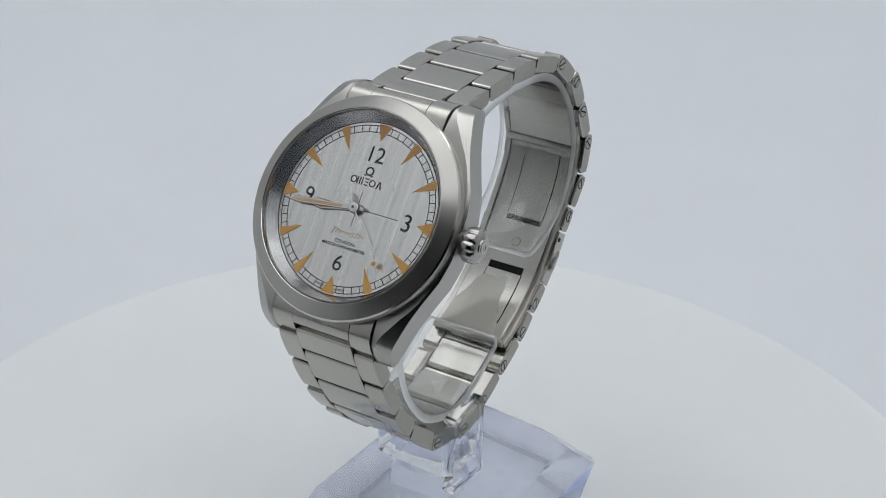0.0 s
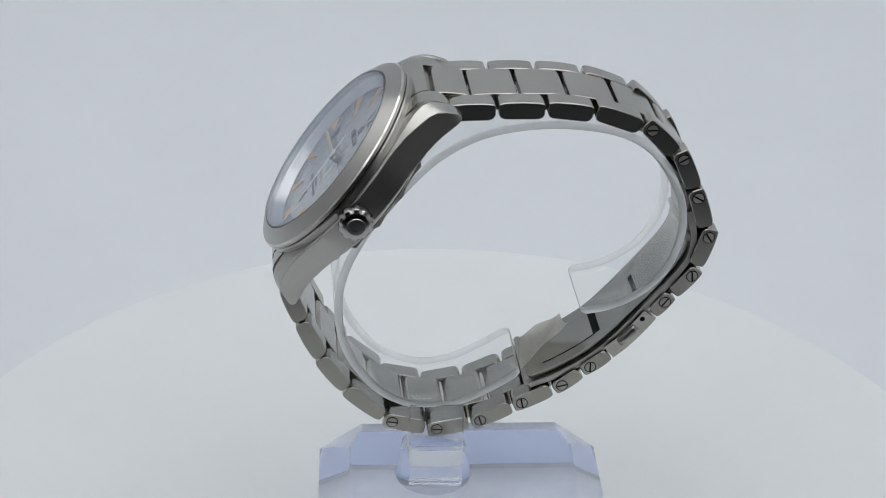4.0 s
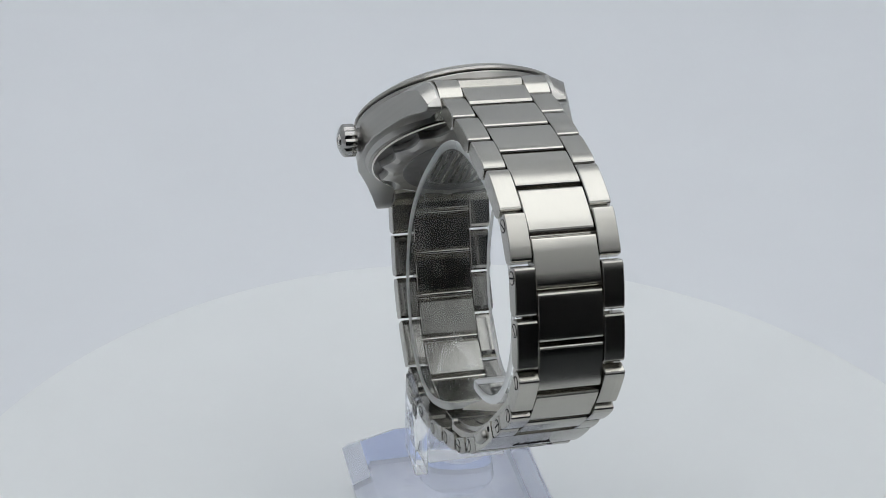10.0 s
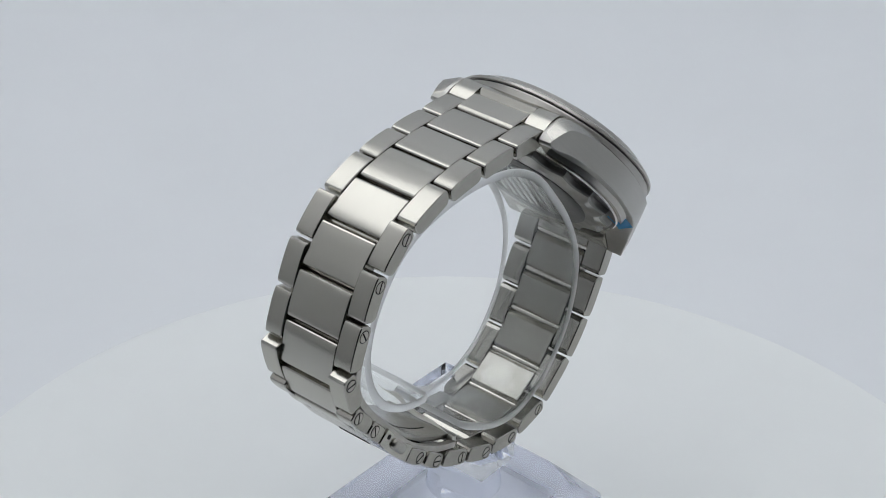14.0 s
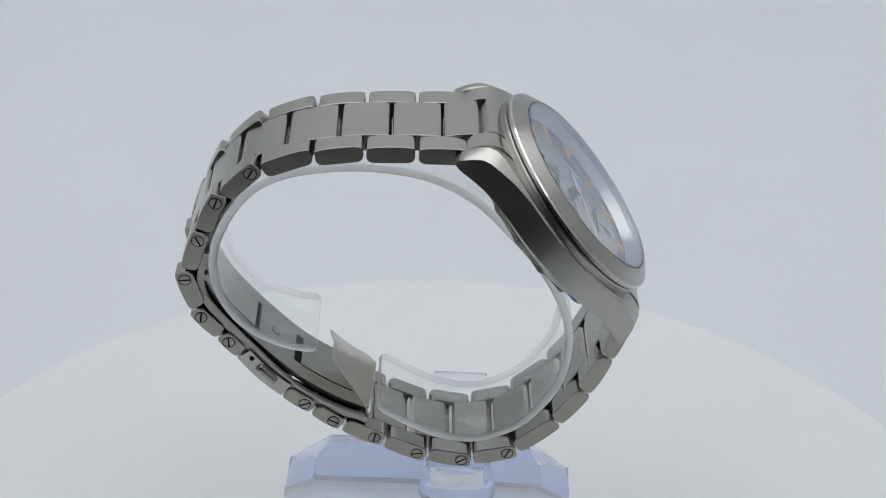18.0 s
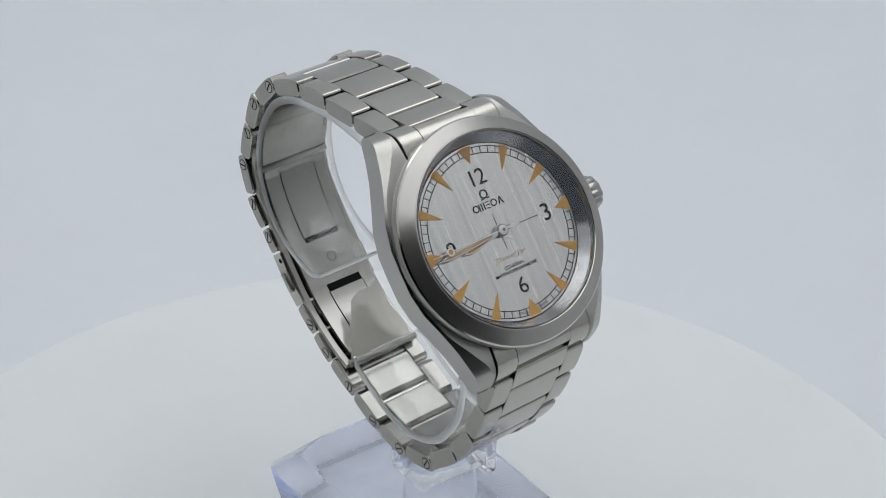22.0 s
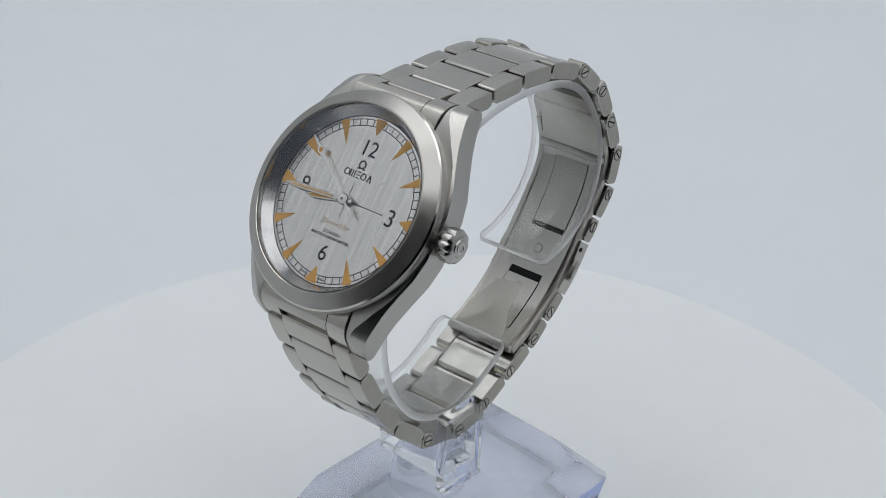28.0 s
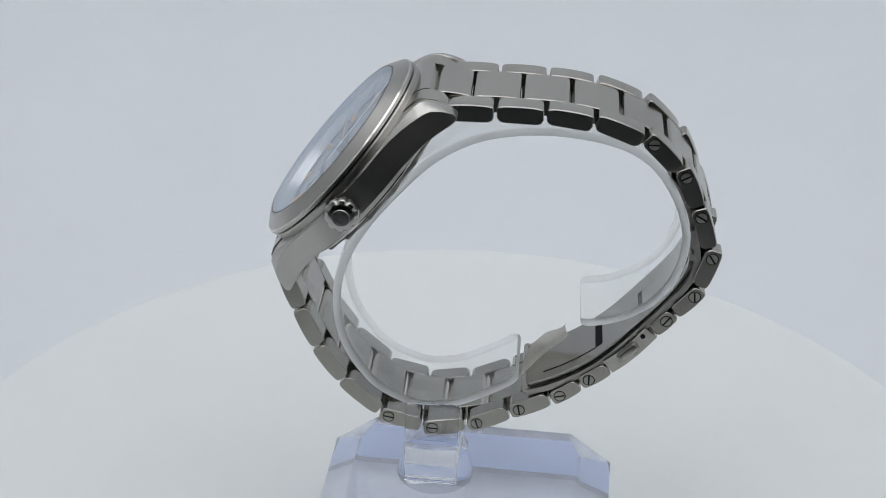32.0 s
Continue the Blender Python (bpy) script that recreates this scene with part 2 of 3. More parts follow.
# ---- the photo tent, the backdrop and the room ----
def build_setting():
    # backdrop sweep: a sheet on the table that curves up into the rear wall
    prof = [(-185, -22), (0, -22), (100, -22), (420, -22)] + [(420 + 180 * math.sin(a), -22 + 180 * (1 - math.cos(a))) for a in [radians(d) for d in range(6, 91, 6)]] + [(600, 824)]
    rows = []
    for k, (y, z) in enumerate(prof):
        a, b = prof[max(k - 1, 0)], prof[min(k + 1, len(prof) - 1)]
        t = Vector((b[0] - a[0], b[1] - a[1])).normalized()
        rows.append([(-494, y, z), (494, y, z), (494, y + t.y * 1.5, z - t.x * 1.5), (-494, y + t.y * 1.5, z - t.x * 1.5)])
    thing("backdrop", "seamless pale blue-white paper sweep curving up behind", "backdrop", kind="structure", data=finish("backdrop", loft(rows), PAPER, 30))
    for name, box in (("wall_left", (-500, -495, -400, 606, -30, 830)), ("wall_right", (495, 500, -400, 606, -30, 830))):
        thing(name, "white translucent fabric side of a photo tent", "wall", kind="structure", data=finish(name, box_bm(*box), TENT))
    thing("ceiling", "white fabric top of a photo tent", "ceiling", kind="structure", data=finish("ceiling", box_bm(-500, 500, -545, 606, 831, 836), TENT))
    # front of the tent with a wide arched opening
    rows = []
    for k in range(41):
        x = -494 + 988 * k / 40
        low = 824 - 264 * min(1.0, abs(x) / 420) ** 3.0
        rows.append([(x, -549, low), (x, -545, low), (x, -545, 830), (x, -549, 830)])
    thing("wall_front", "white fabric front of a photo tent with an arched opening", "wall", kind="structure", data=finish("wall_front", loft(rows), TENT))
    for name, x0, x1 in (("wall_valance_left", -500, -495), ("wall_valance_right", 495, 500)):
        thing(name, "white fabric upper side of a photo tent", "wall", kind="structure", data=finish(name, box_bm(x0, x1, -545, -401, 430, 830), TENT))
    for y0, y1, glow in ((-40, 500, LED_REAR), (-485, -70, LED_FRONT)):
        strip = thing("led_panel", "white glowing light panel under the tent top", "light panel", group="tent lights")
        for x0, x1, a, b in ((-478, -470, y0 - 8, y1 + 8), (470, 478, y0 - 8, y1 + 8), (-470, 470, y0 - 8, y0), (-470, 470, y1, y1 + 8)):
            part("panel_frame", box_bm(x0, x1, a, b, 818, 830), TENT, strip)
        for k in range(6):
            part("diffuser", box_bm(-468 + 156 * k, -468 + 156 * k + 152, y0 + 2, y1 - 2, 822, 829), glow, strip)
    # the dim room beyond the opening
    bm = join(box_bm(-1800, 1800, -2600, -2560, -760, 1700), box_bm(-1840, -1800, -2600, 1600, -760, 1700), box_bm(1800, 1840, -2600, 1600, -760, 1700),
              box_bm(-1800, 1800, 1560, 1600, -760, 1700))
    thing("wall_room", "dim dark grey room walls beyond the tent", "wall", kind="structure", data=finish("wall_room", bm, ROOM))
    thing("ceiling_room", "dim dark grey room ceiling", "ceiling", kind="structure", data=finish("ceiling_room", box_bm(-1840, 1840, -2600, 1600, 1700, 1740), ROOM))
    thing("floor", "dark floor of the room under the table", "floor", kind="structure", data=finish("floor", box_bm(-1840, 1840, -2600, 1600, -800, -760), ROOM))
    table = thing("table", "dark table carrying the photo tent", "table")
    part("tabletop", box_bm(-640, 640, -680, 680, -60, -27, 3), TABLE, table)
    for x in (-560, 560):
        for y in (-600, 600):
            part("leg", box_bm(x - 25, x + 25, y - 25, y + 25, -760, -60, 2), TABLE, table)


build_setting()


# ---- the turntable ----
def build_turntable():
    top = thing("turntable", "round white motorised display turntable on the paper", "turntable")
    n = 128
    prof = [(0.01, -12), (116, -12), (119, -11), (120.6, -8), (121, -5), (120.7, -2.6), (119.8, -0.9), (118.2, -0.2), (115, 0), (0.01, 0)]
    bm = lathe(prof, n)
    part("disc", moved(bm, Matrix.Translation((-7.9, 1.4, 0))), DISC, top, "white round plate")
    part("foot", lathe([(0.01, -21.8), (70, -21.8), (70, -13), (0.01, -13)], 64), TENT, top)
    return top


TURNTABLE = build_turntable()

# ---- watch: where it sits on the turning axis ----
WATCH_AT = Matrix(((0.9982, -0.0600, 0.0002, -0.0059961), (0.0402, 0.6661, -0.7448, -0.0210290), (0.0445, 0.7435, 0.6673, 0.0909211), (0, 0, 0, 1)))
WATCH = thing("wristwatch", "stainless steel wristwatch with brushed silver dial on an acrylic cuff", "wristwatch")


def half_width(y):
    return lerp_table([(0, 20.2), (4, 20.1), (8, 19.25), (12, 17.6), (16, 15.9), (20, 14.4), (22.5, 13.6), (24.0, 13.1), (24.6, 12.7)], abs(y))


def top_edge(y):
    return lerp_table([(0, -1.0), (16, -1.0), (19, -1.2), (21, -1.65), (22.3, -2.35), (23.3, -3.5), (24.1, -4.8), (24.6, -6.3)], abs(y))


def bottom_edge(y):
    return lerp_table([(0, -6.2), (12, -6.2), (17, -6.6), (20, -7.3), (23, -8.2), (24.1, -8.3), (24.6, -7.9)], abs(y))


def drawn_in(y):
    """Lug length: what lies past 18 mm is drawn in."""
    return y if abs(y) < 18 else math.copysign(18 + (abs(y) - 18) * 0.86, y)


def build_case():
    pieces = []
    ys = [-24.6, -24.2, -23.4, -22.3, -21.0, -19.5, -18, -16, -14, -12, -10, -8, -6, -4, -2, 0]
    ys = ys + [-y for y in reversed(ys[:-1])]
    for side in (1, -1):
        rows = []
        for y in ys:
            w, zt, zb = half_width(y), top_edge(y), bottom_edge(y)
            e = min(1.0, max(0.0, (abs(y) - 13) / 7))
            bev = min(0.45 + 2.1 * e, w - 11.0)
            zt2 = zt - 0.3 - 1.15 * e
            if zt2 < zb + 0.5:
                zt2 = zb + 0.5
            rows.append([(side * x, drawn_in(y), z) for x, z in ((10.35, zb), (w - 0.15, zb), (w, zb + 0.12), (w, zt2), (w - bev, zt), (10.35 + 0.3 * e, zt), (10.35, zt - 0.3))])
        bm = loft(rows)
        bm.faces.ensure_lookup_table()
        m = len(rows[0])
        for k, f in enumerate(bm.faces):
            if k % m == 3 and k < m * (len(rows) - 1):
                f.material_index = 1
        pieces.append(bm)
    pieces.append(lathe([(0.01, -1.0), (18.6, -1.0), (19.2, -1.4), (19.2, -6.0), (18.6, -7.2), (0.01, -7.2)], 96))
    body = part("case_body", join(*pieces), [STEEL_CASE, LUG_BEVEL], WATCH, "brushed steel case with polished lug bevels", 22)
    # bezel, its polished inner wall and the sloping ring round the dial
    bm = lathe([(17.15, 2.9), (17.3, 3.0), (17.55, 2.95), (19.85, 1.5), (20.1, 1.2), (20.16, 0.72), (19.9, 0.6), (17.3, 0.6), (17.15, 1.0)], 128, closed=True)
    bm.faces.ensure_lookup_table()
    for k in (0, 3):
        for f in bm.faces[128 * k:128 * (k + 1)]:
            f.material_index = 1
    part("bezel", bm, [STEEL_BEZEL, POLISHED], WATCH, "circular-brushed steel bezel with polished edges", 8)
    part("crystal_gasket", lathe([(16.98, 2.6), (16.98, 3.02), (17.14, 3.0), (17.14, 2.6)], 128, closed=True), GAP, WATCH, "thin dark seal round the crystal")
    part("dial_seam", lathe([(15.5, 0.01), (15.5, 0.06), (15.66, 0.06), (15.66, 0.01)], 128, closed=True), BLACK, WATCH)
    part("bezel_gasket", lathe([(18.0, 0.62), (19.6, 0.62), (19.6, 0.3), (18.0, 0.3)], 96, closed=True), BLACK, WATCH)
    part("bezel_seat", lathe([(18.0, 0.44), (19.6, 0.44), (19.95, 0.3), (20.05, 0.0), (19.9, -1.05), (18.0, -1.05)], 128, closed=True), STEEL_BEZEL, WATCH, "steel shoulder ring under the bezel", 20)
    part("rehaut", lathe([(17.1, 2.6), (17.12, 1.7), (15.6, 0.02), (16.2, -0.2), (17.12, 0.6)], 128, closed=True), REHAUT, WATCH, "polished steel ring round the dial")
    bm = lathe([(0.01, 3.57), (2, 3.563), (4, 3.543), (6, 3.51), (8, 3.463), (10, 3.403), (12, 3.33), (14, 3.243), (15.5, 3.17), (16.8, 3.1), (16.96, 2.95), (16.96, 2.3), (15, 2.39), (12, 2.51), (8, 2.62), (4, 2.68), (0.01, 2.7)], 128)
    for f in bm.faces:
        if f.calc_center_median().z < 2.99:
            f.material_index = 1
    part("crystal", bm, [CRYSTAL, CRYSTAL_BACK], WATCH, "slightly domed clear sapphire crystal", 40).visible_shadow = False
    # case back: dark seam, scalloped steel ring and raised centre
    part("back_seam", lathe([(0.01, -7.0), (17.6, -7.0), (17.6, -7.6), (0.01, -7.6)], 96), GAP, WATCH)
    part("back_rim", lathe([(17.5, -7.1), (17.5, -7.55), (17.75, -7.7), (18.05, -7.55), (18.05, -7.1)], 128, closed=True), POLISHED, WATCH, "thin polished rim round the case back", 40)
    back = lathe([(0.01, -7.5), (17.0, -7.5), (17.1, -7.7), (16.9, -8.6), (16.6, -8.9), (14.2, -9.4), (0.01, -9.4)], 288,
                                   lambda i, n, r: 1 - 0.095 * abs(math.sin(math.pi * 16 * i / n)) if r > 15.5 else 1)
    # scallop walls get the darker steel: their shade is put into the colour
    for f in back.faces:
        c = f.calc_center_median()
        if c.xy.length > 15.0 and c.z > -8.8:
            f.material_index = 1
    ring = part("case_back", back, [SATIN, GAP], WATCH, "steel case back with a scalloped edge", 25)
    part("back_medallion", lathe([(0.01, -9.3), (12.4, -9.3), (12.4, -9.55), (11.7, -9.75), (9.3, -9.75), (9.2, -9.55), (0.01, -9.55)], 96), GAP, ring, "raised ring round the engraved centre")
    for k in range(9):
        x = -6.4 + 1.6 * k
        h = math.sqrt(max(0.1, 8.6 ** 2 - x * x))
        part("engraved_rib", box_bm(x - 0.45, x + 0.45, -h, h, -9.72, -9.52, 0.08), LINK_SIDE, ring)
    # crown
    m = pose(0, 0, 0, 0, 90, 0)
    crown = part("crown", moved(lathe([(0.01, 20.9), (2.4, 20.9), (3.0, 21.0), (3.1, 21.3), (3.1, 23.0), (2.98, 23.25), (2.5, 23.55), (2.2, 23.75), (1.6, 23.85), (1.5, 24.05), (0.01, 24.1)], 120,
                                      lambda i, n, r: 1 - 0.085 * (0.5 + 0.5 * math.cos(2 * math.pi * 10 * i / n)) ** 3 if r > 2.9 else 1), Matrix.Translation((0, 0, -3.1)) @ m), CROWN_STEEL, WATCH, "fluted polished steel crown", 30)
    part("crown_neck", moved(lathe([(0.01, 19.0), (2.2, 19.0), (2.2, 21.0), (0.01, 21.0)], 48), Matrix.Translation((0, 0, -3.1)) @ m), GAP, crown)
    part("crown_emblem", moved(lathe([(0.7, 24.0), (0.7, 24.16), (0.95, 24.16), (0.95, 24.0)], 40, closed=True), Matrix.Translation((0, 0, -3.1)) @ m), POLISHED, crown)
    # end links that fill the space between the lugs
    for s in (1, -1):
        rail = [(16.6, -0.85), (18.6, -0.88), (20.1, -1.02), (21.5, -1.55), (22.5, -2.4), (23.3, -3.5), (23.8, -4.6), (24.1, -5.7), (24.1, -6.8), (23.9, -8.1)]

        def span(x0, x1, upto, lift):
            return loft([[(x0, s * y, z + lift), (x1, s * y, z + lift), (x1, s * (y * 0.55 + 9.3), -8.3), (x0, s * (y * 0.55 + 9.3), -8.3)] for y, z in [(drawn_in(p), q) for p, q in rail[:upto]]])
        link = part("end_link", span(-5.85, 5.85, 5, 0.02), STEEL_LINK, WATCH, "curved steel end link between the lugs", 40)
        for x0, x1 in ((-10.2, -5.95), (5.95, 10.2)):
            part("end_link_side", span(x0, x1, 10, -0.06), STEEL_LINK, link, "", 40)
        part("spring_bar", moved(lathe([(0.01, -11), (0.7, -11), (0.7, 11), (0.01, 11)], 20), Matrix.Translation((0, s * 22.4, -6.7)) @ m), SATIN, WATCH)
    bl = bmesh.new()
    grid = [[bl.verts.new((-18.9 + 0.75 * i + 0.12 * j * j, -8.6 + 1.6 * j, -6.35 - 0.45 * i)) for i in range(4)] for j in range(4)]
    for a, b in zip(grid, grid[1:]):
        for i in range(3):
            bl.faces.new((a[i], a[i + 1], b[i + 1], b[i]))
    bmesh.ops.solidify(bl, geom=bl.faces[:], thickness=0.08)
    part("film_tab", bl, FILM_BLUE, WATCH, "scrap of blue protective film under the case")


build_case()


def text_mesh(text, size, depth=0.02, spread=1.0, bold=0.0):
    cu = bpy.data.curves.new("letters", "FONT")
    cu.body, cu.size, cu.align_x, cu.align_y, cu.extrude, cu.space_character = text, size, "CENTER", "CENTER", depth, spread
    cu.offset = bold
    ob = bpy.data.objects.new("letters", cu)
    me = bpy.data.meshes.new_from_object(ob)
    bpy.data.objects.remove(ob)
    bpy.data.curves.remove(cu)
    bm = bmesh.new()
    bm.from_mesh(me)
    bpy.data.meshes.remove(me)
    return bm


def turn(angle):
    """Clock angle in degrees, from 12 o'clock, as a turn about the dial's normal."""
    return pose(0, 0, 0, 0, 0, -angle)


def bar(x, y, w, h, z0=0.0, z1=0.05):
    return box_bm(x - w / 2, x + w / 2, y - h / 2, y + h / 2, z0, z1)


def plain_shapes(y=4.9, h=1.3, line=0.2):
    """Five thin plain shapes in a row that stand for the maker's name: ring, posts, bars, ring, wedge."""
    def hoop(x):
        return moved(lathe([(h / 2 - line, 0), (h / 2 - line, 0.045), (h / 2, 0.045), (h / 2, 0)], 32, closed=True), Matrix.Translation((x, y, 0)))
    out = [hoop(-2.6), hoop(1.25)]
    out += [bar(-1.3 + dx, y, line, h, 0.0, 0.045) for dx in (-0.5, 0.0, 0.5)]
    out += [bar(0.0, y + dy, 0.7, line * 0.9, 0.0, 0.045) for dy in (-0.55, 0.0, 0.55)]
    out += [slab([(2.1, y - h / 2), (2.35, y - h / 2), (2.75, y + h / 2), (2.55, y + h / 2)], 0.0, 0.045), slab([(3.2, y - h / 2), (2.95, y - h / 2), (2.6, y + h / 2), (2.8, y + h / 2)], 0.0, 0.045)]
    return out


def build_dial():
    dial = part("dial", lathe([(0.01, -0.4), (15.9, -0.4), (15.9, 0.0), (0.01, 0.0)], 128), DIAL, WATCH, "vertically brushed silver-grey dial", 30)
    for k in range(12):
        main = k % 3 == 0
        tip, w = (12.35, 1.35) if main else (10.75, 0.92)
        bm = slab([(-w, 15.25), (0, tip), (w, 15.25), (0, 15.38)], -0.01, 0.14, 0.05)
        part("hour_marker", moved(bm, turn(30 * k)), LUME, dial, "orange-beige aged triangular hour marker")
    # minute track
    pieces = [lathe([(14.92, 0.005), (14.92, 0.03), (15.06, 0.03), (15.06, 0.005)], 128, closed=True), lathe([(13.74, 0.005), (13.74, 0.03), (13.88, 0.03), (13.88, 0.005)], 128, closed=True)]
    for k in range(60):
        if k % 5:
            pieces.append(moved(bar(0, 14.4, 0.14, 1.14, 0.004, 0.028), turn(6 * k)))
    part("minute_track", join(*pieces), BLACK, dial, "thin black railway minute track")
    for text, x, y, s in (("12", 0, 9.75, 4.0), ("3", 10.3, -0.2, 4.35), ("6", 0, -10.0, 4.0), ("9", -10.15, 0, 4.0)):
        part("numeral", moved(text_mesh(text, s, 0.02, 0.95), Matrix.Translation((x, y, 0.02))), BLACK, dial, "black printed " + text)
    part("maker_mark", join(moved(lathe([(0.55, 0.0), (0.55, 0.06), (0.82, 0.06), (0.82, 0.0)], 40, closed=True), Matrix.Translation((0, 6.85, 0))), bar(-0.62, 6.05, 0.55, 0.2), bar(0.62, 6.05, 0.55, 0.2)), BLACK, dial, "small black maker's emblem")
    part("maker_name", join(*plain_shapes()), BLACK, dial, "row of five small black printed shapes")
    for text, y, s, sp in (("CO-AXIAL", -6.2, 0.84, 1.12), ("MASTER CHRONOMETER", -7.05, 0.77, 1.02)):
        part("lettering", moved(text_mesh(text, s, 0.015, sp, 0.012), Matrix.Translation((0, y, 0.02))), BLACK, dial, "small black printed words")
    # the script line: one slanting looped stroke
    def pen(u):
        tall = 0.62 if u < 0.13 else 0.24 + 0.22 * max(0.0, math.sin(9.0 * u + 1.2))
        y = tall * math.cos(22 * math.pi * u)
        return Vector((-3.3 + 6.5 * u + 0.17 * math.sin(22 * math.pi * u) + 0.4 * y, -4.6 + y))
    strokes = []
    for k in range(120):
        p, q = pen(k / 120), pen((k + 1) / 120)
        d = q - p
        strokes.append(moved(bar(0, 0, d.length + 0.05, 0.11, 0, 0.04), Matrix.Translation(((p.x + q.x) / 2, (p.y + q.y) / 2, 0)) @ pose(0, 0, 0, 0, 0, math.degrees(math.atan2(d.y, d.x)))))
    part("script_line", join(*strokes), SCRIPT, dial, "pale beige looped script line")
    for text, a in (("SWISS", 188.2), ("MADE", 171.8)):
        part("lettering", moved(text_mesh(text, 0.62, 0.012, 1.1), turn(a) @ Matrix.Translation((0, 14.4, 0.02)) @ pose(0, 0, 0, 0, 0, 180)), BLACK, dial)
    part("cross_line", join(bar(4.9, 0, 7.2, 0.12, 0, 0.03), bar(-4.9, 0, 7.2, 0.09, 0, 0.03), bar(0, 2.1, 0.09, 2.0, 0, 0.03), bar(0, -2.1, 0.09, 2.2, 0, 0.03)), BLACK, dial, "thin black sector lines")
    # hands
    def blade(length, w, tail):
        return [(-w * 0.55, -tail), (w * 0.55, -tail), (w * 0.62, 1.0), (w, length * 0.80), (0, length), (-w, length * 0.80), (-w * 0.62, 1.0)]
    hour = part("hour_hand", slab(blade(9.0, 0.62, 1.6), 0.42, 0.56, 0.1), HAND_STEEL, WATCH, "faceted steel hour hand with aged lume")
    part("lume_strip", slab([(-0.2, 2.2), (0.2, 2.2), (0.34, 7.0), (0, 8.2), (-0.34, 7.0)], 0.55, 0.60), LUME, hour)
    minute = part("minute_hand", slab(blade(14.3, 0.60, 1.9), 0.78, 0.92, 0.1), HAND_STEEL, WATCH, "faceted steel minute hand with aged lume")
    part("lume_strip", slab([(-0.2, 2.4), (0.2, 2.4), (0.30, 11.4), (0, 13.2), (-0.30, 11.4)], 0.91, 0.96), LUME_PALE, minute)
    second = part("second_hand", join(slab([(-0.09, 0), (0.09, 0), (0.09, 10.7), (-0.09, 10.7)], 1.14, 1.24), slab([(-0.09, 11.7), (0.09, 11.7), (0.05, 14.8), (-0.05, 14.8)], 1.14, 1.24),
                                      moved(lathe([(0.46, 1.12), (0.46, 1.26), (0.70, 1.26), (0.70, 1.12)], 32, closed=True), Matrix.Translation((0, 11.2, 0))),
                                      slab([(-0.1, 0), (0.1, 0), (0.18, -1.6), (0.5, -2.4), (0.0, -3.9), (-0.5, -2.4), (-0.18, -1.6)], 1.14, 1.24),
                                      lathe([(0.01, 1.1), (0.85, 1.1), (0.85, 1.34), (0.4, 1.45), (0.01, 1.46)], 32)), WHITE_HAND, WATCH, "thin white seconds hand with a lume ring")
    part("pivot_dot", lathe([(0.01, 1.44), (0.28, 1.44), (0.26, 1.55), (0.01, 1.57)], 20), GAP, second)
    part("lume_dot", moved(lathe([(0.01, 1.14), (0.45, 1.14), (0.45, 1.22), (0.01, 1.22)], 24), Matrix.Translation((0, 11.2, 0))), LUME, second)
    part("hand_hub", lathe([(0.01, 0.0), (0.95, 0.0), (1.05, 0.40), (1.05, 1.0), (0.6, 1.08), (0.01, 1.09)], 40), GAP, WATCH)
    return hour, minute, second


HOUR, MINUTE, SECOND = build_dial()
CASE_TILT = pose(0, 0, 0, 2.4, 0, 0)
for piece in WATCH.children:
    piece.matrix_basis = CASE_TILT

# ---- bracelet ----
PINS_TOP = [(23.4, -7.0), (29.4, -13.5), (35.1, -20.1), (40.0, -27.2), (43.4, -35.8), (43.0, -44.4), (39.5, -52.1), (35.2, -59.6), (27.6, -63.2), (20.4, -63.4)]
PINS_LOW = [(-23.2, -8.4), (-27.0, -15.6), (-30.4, -23.6), (-32.2, -32.0), (-32.0, -41.8), (-27.7, -49.4), (-21.0, -54.7), (-13.0, -58.2), (-5.2, -61.4), (1.2, -62.7)]


def link_mesh(name, length, width, thick, arch, bevel, inner=0.95):
    """A link: pin end at y = 0, running to +y; outer face is +z, slightly arched."""
    stops = (0.0, 0.05, 0.13, 0.3, 0.5, 0.7, 0.87, 0.95, 1.0)
    n = len(stops) - 1
    rows = []
    for k, u in enumerate(stops):
        y = length * u
        top = thick / 2 - arch * (2 * u - 1) ** 2
        drop = 1.0 if k in (0, n) else 0.32 if k in (1, n - 1) else 0.0
        rows.append([(-width / 2, y, -thick / 2 + drop * inner), (width / 2, y, -thick / 2 + drop * inner), (width / 2, y, top - drop * 0.25), (-width / 2, y, top - drop * 0.25)])
    bm = loft(rows)
    bmesh.ops.recalc_face_normals(bm, faces=bm.faces[:])
    bm.normal_update()
    keep = [e for e in bm.edges if len(e.link_faces) == 2 and e.calc_face_angle(0) > radians(40)]
    bmesh.ops.bevel(bm, geom=keep, offset=bevel, segments=1, affect="EDGES", profile=0.5, material=1)
    bm.normal_update()
    for f in bm.faces:
        if abs(f.normal.x) > 0.97:
            f.material_index = 2
        elif abs(f.normal.z) > 0.9 and f.calc_center_median().z < 0:
            f.material_index = 3
    return finish(name, bm, [STEEL_LINK, LUG_BEVEL, LINK_SIDE, LINK_INNER], 9)


